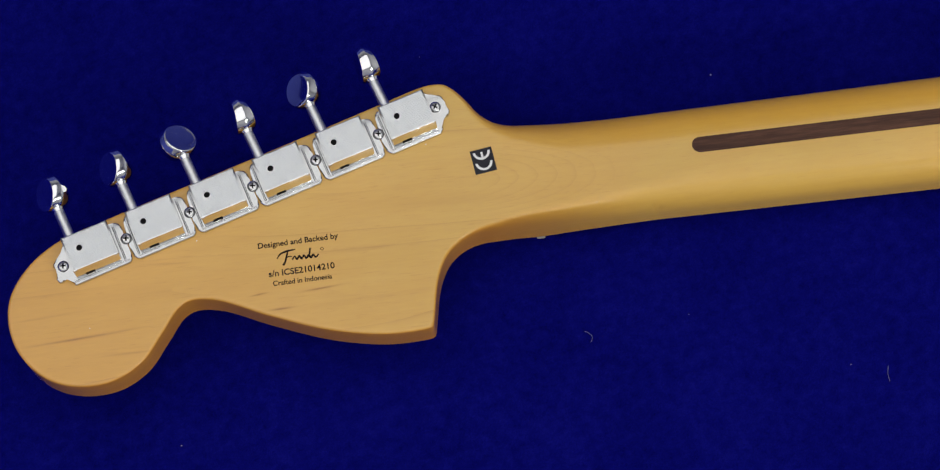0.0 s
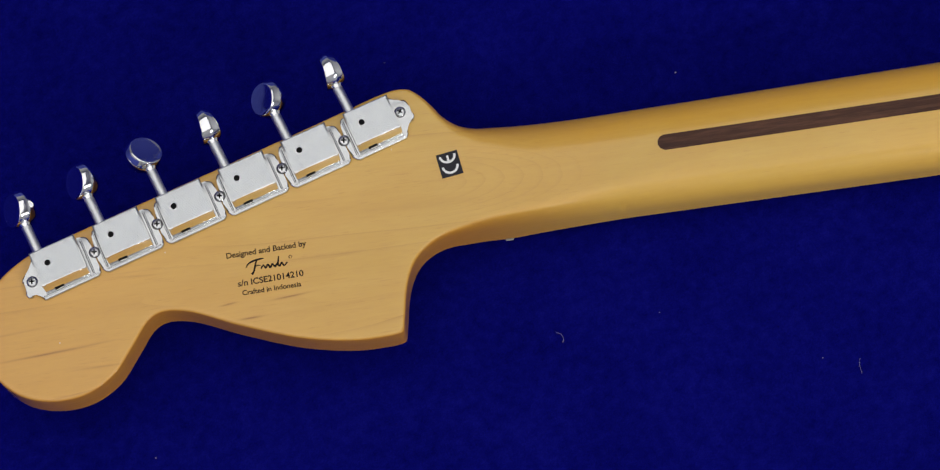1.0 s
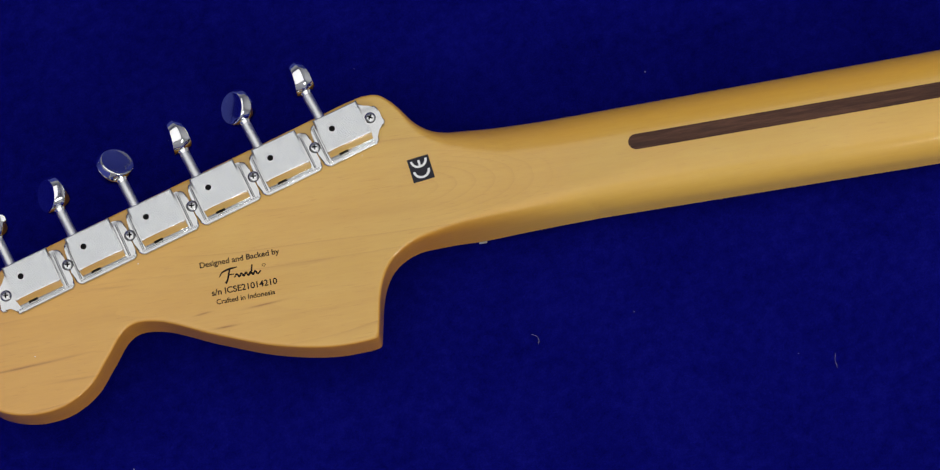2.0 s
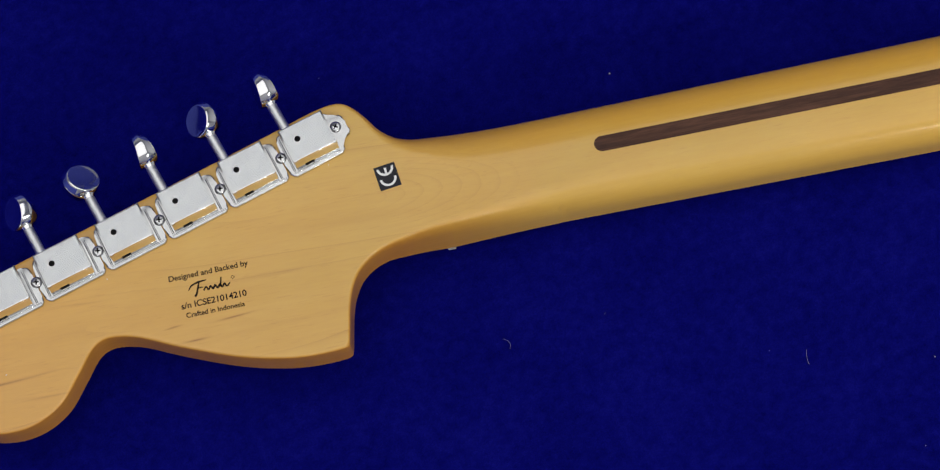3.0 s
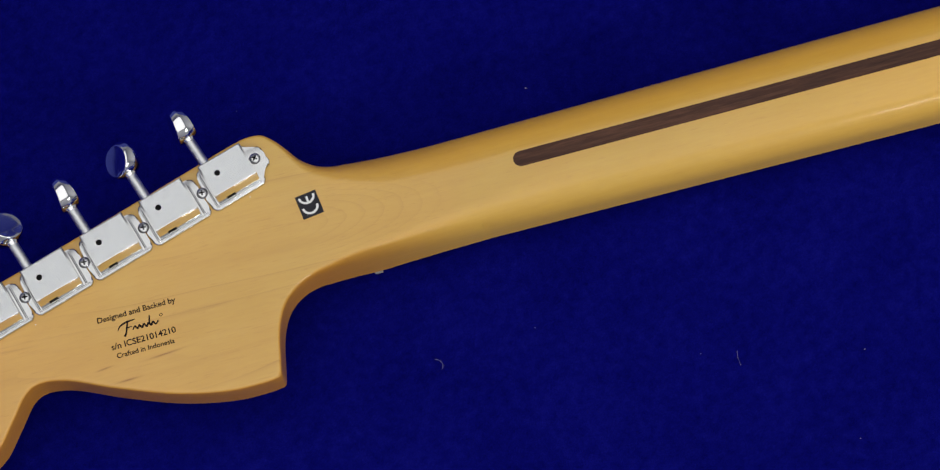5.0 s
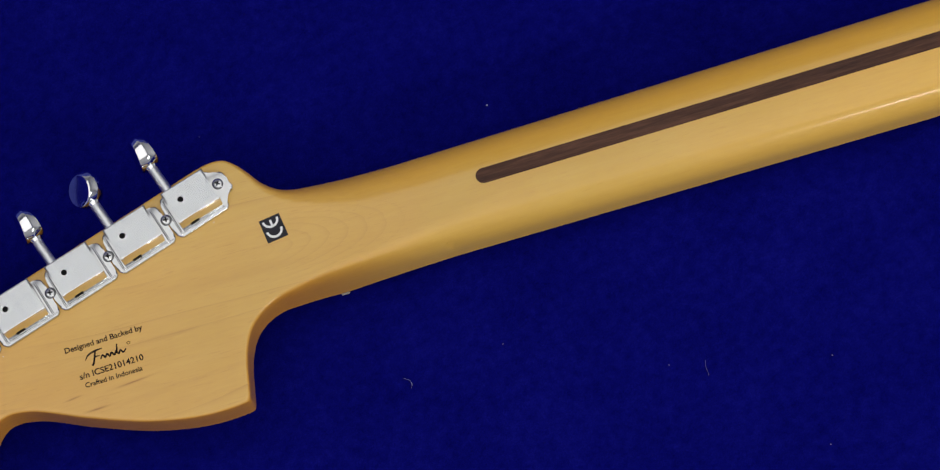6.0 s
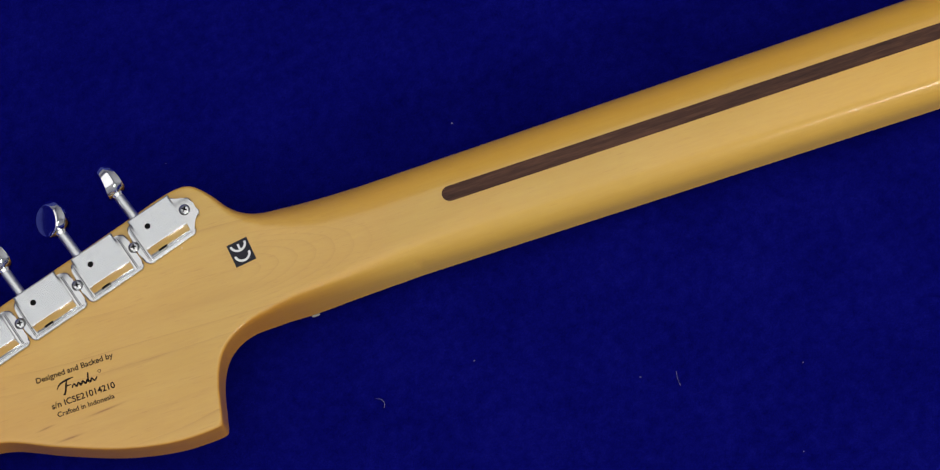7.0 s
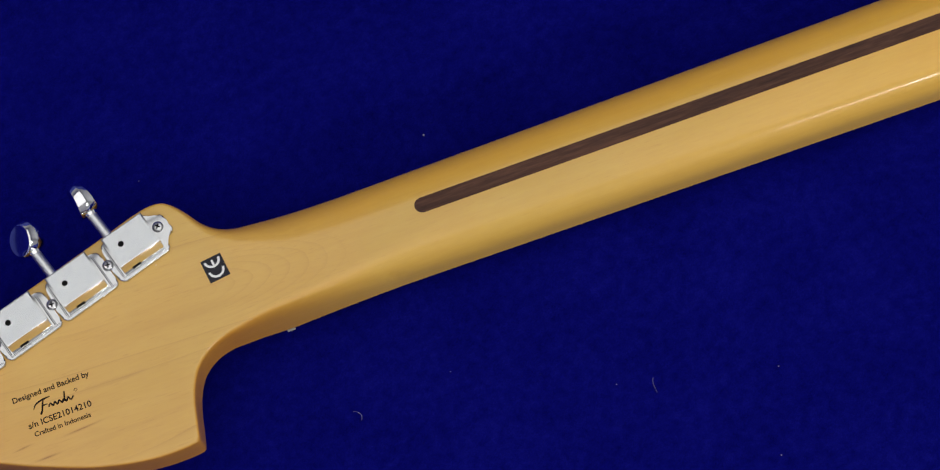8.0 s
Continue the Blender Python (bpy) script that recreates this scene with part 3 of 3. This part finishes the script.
    for sx, sy in spots:
        bm = lathe(bmesh.new(), [(2.0, 1.1), (2.0, 1.7), (1.88, 1.95), (1.3, 2.12), (0.0, 2.22)], 24)
        for v in bm.verts:
            v.co.x += sx
            v.co.y += sy
        # dark ring standing in for the shadow in the gap round the head
        rim = lathe(bmesh.new(), [(1.95, 1.2), (2.0, 1.62), (2.15, 1.62), (2.22, 1.2)], 24)
        bmesh.ops.translate(rim, vec=(sx, sy, 0), verts=rim.verts)
        screw = part("screw", scaled(bm), PLATE, root, "domed cross-head screw", smooth=50)
        part("gap_shade_ring", scaled(rim), GAP_SHADE, screw, "dark ring painted in for the shadowed gap round the screw head", smooth=40)
        bm = bmesh.new()
        spin = radians(25 + 37 * sx)
        for a in (0, math.pi / 2):
            b2 = bmesh.new()
            box(b2, -1.05, 1.05, -0.26, 0.26, 1.9, 2.24, 0.0)
            bmesh.ops.transform(b2, matrix=Matrix.Translation((sx, sy, 0)) @ Matrix.Rotation(spin + a, 4, "Z"), verts=b2.verts)
            tmp = bpy.data.meshes.new("cross")
            b2.to_mesh(tmp)
            b2.free()
            bm.from_mesh(tmp)
            bpy.data.meshes.remove(tmp)
        part("cross_slot", scaled(bm), HOLE, screw)
    return root


def button(parent, theta):
    """Oval polished button on the shaft's end; theta: its turn round the shaft, 0 lies flat."""
    bm = bmesh.new()
    half_l, half_w = 7.1, 7.5
    rows = [(0.0, 0.95), (0.3, 0.955), (0.6, 0.97), (0.78, 0.99), (0.825, 1.0), (0.85, 0.985), (0.87, 0.94), (0.895, 0.82),
            (0.935, 0.56), (0.97, 0.30), (0.99, 0.13), (1.0, 0.0)]
    prof = rows + [(r, -z) for r, z in rows[-2::-1]]
    rings = []
    sides = 48
    for r, z in prof:
        ring = []
        for i in range(sides if r else 1):
            t = 2 * math.pi * i / sides
            c, s = math.cos(t), math.sin(t)
            x = half_w * r * math.copysign(abs(c) ** 0.92, c) * (1.0 - 0.10 * max(0.0, -s))
            y = half_l * r * math.copysign(abs(s) ** 0.95, s)
            # thick at the shaft, thinning to the tip in a hollow curve
            u = 0.5 - 0.5 * y / half_l
            thick = 2.4 + 1.7 * u ** 1.3 - 0.6 * ease(0.85, 1.0, u)
            ring.append(bm.verts.new((x, y, z * thick)))
        rings.append(ring)
    for p, q in zip(rings, rings[1:]):
        for i in range(sides):
            j = (i + 1) % sides
            if len(p) == 1:
                bm.faces.new((p[0], q[i], q[j]))
            elif len(q) == 1:
                bm.faces.new((p[i], q[0], p[j]))
            else:
                bm.faces.new((p[i], q[i], q[j], p[j]))
    bmesh.ops.recalc_face_normals(bm, faces=bm.faces)
    m = Matrix.Translation((-2.75, 25.6, 4.0)) @ Matrix.Rotation(radians(2.5), 4, "Z") @ Matrix.Rotation(radians(theta), 4, "Y")
    bmesh.ops.transform(bm, matrix=Matrix.Diagonal((MM, MM, MM, 1)) @ m, verts=bm.verts)
    ob = part("button", bm, CHROME, parent, "oval polished chrome button", smooth=60)
    bm = bmesh.new()
    rod(bm, (-2.45, 18.0, 4.0), (-2.5, 19.6, 4.0), 2.0, 2.9, 20)
    bmesh.ops.transform(bm, matrix=Matrix.Diagonal((MM, MM, MM, 1)), verts=bm.verts)
    part("collar", bm, CHROME, ob, smooth=40)


for i, theta in enumerate((-50, -50, 35, -77, -44, -79)):
    t = tuner(i == 0, i == 5)
    button(t, theta)
    t.matrix_basis = pose(PITCH * MM * i, 0, Z0 * MM)


# ---- lint on the cloth ----
def lint(name, label, points, r):
    bm = bmesh.new()
    pts = spline(points, 0.4)
    c = sum(pts, Vector((0, 0))) / len(pts)
    for p, q in zip(pts, pts[1:]):
        rod(bm, ((p.x - c.x) * MM, (p.y - c.y) * MM, r * MM), ((q.x - c.x) * MM, (q.y - c.y) * MM, r * MM), r * MM, sides=6)
    ob = part(name, bm, LINT, None, smooth=80)
    ob.location = (c.x * MM, c.y * MM, 0)
    return tagged(ob, label, "lint")


lint("lint_fibre", "short curved pale fibre lying on blue felt", [(161.6, -93.6), (163.0, -95.0), (163.2, -97.0), (162.2, -98.4)], 0.07)
lint("lint_fibre", "thin upright pale fibre lying on blue felt", [(259.6, -151.6), (258.4, -153.6), (257.6, -157.0)], 0.06)


def speck(x, y, r, seed, z=0.0, material=LINT):
    rnd = random.Random(seed)
    bm = bmesh.new()
    bmesh.ops.create_icosphere(bm, subdivisions=1, radius=r * MM)
    for v in bm.verts:
        v.co *= rnd.uniform(0.7, 1.25)
        v.co.z = v.co.z * 0.6 + r * 0.55 * MM
    ob = part("dust_speck", bm, material)
    ob.location = (x * MM, y * MM, z * MM)
    return tagged(ob, "tiny pale speck of dust on maple" if z else "tiny pale speck of dust on blue felt", "dust", "dust specks on the felt")


for i, (x, y, r) in enumerate([(248.0, -18.3, 0.42), (299.8, -176.5, 0.3), (5.5, -73.4, 0.3), (247.3, -145.4, 0.24), (279.5, -204.1, 0.26), (200.2, -103.3, 0.2), (147.4, 35.3, 0.18)]):
    speck(x, y, r, i)
for i, (x, y, r) in enumerate([(-7.8, -27.8, 0.22), (40.6, -12.2, 0.22), (133.1, -11.7, 0.2)]):
    speck(x, y, r, 20 + i, Z0, WHITE)
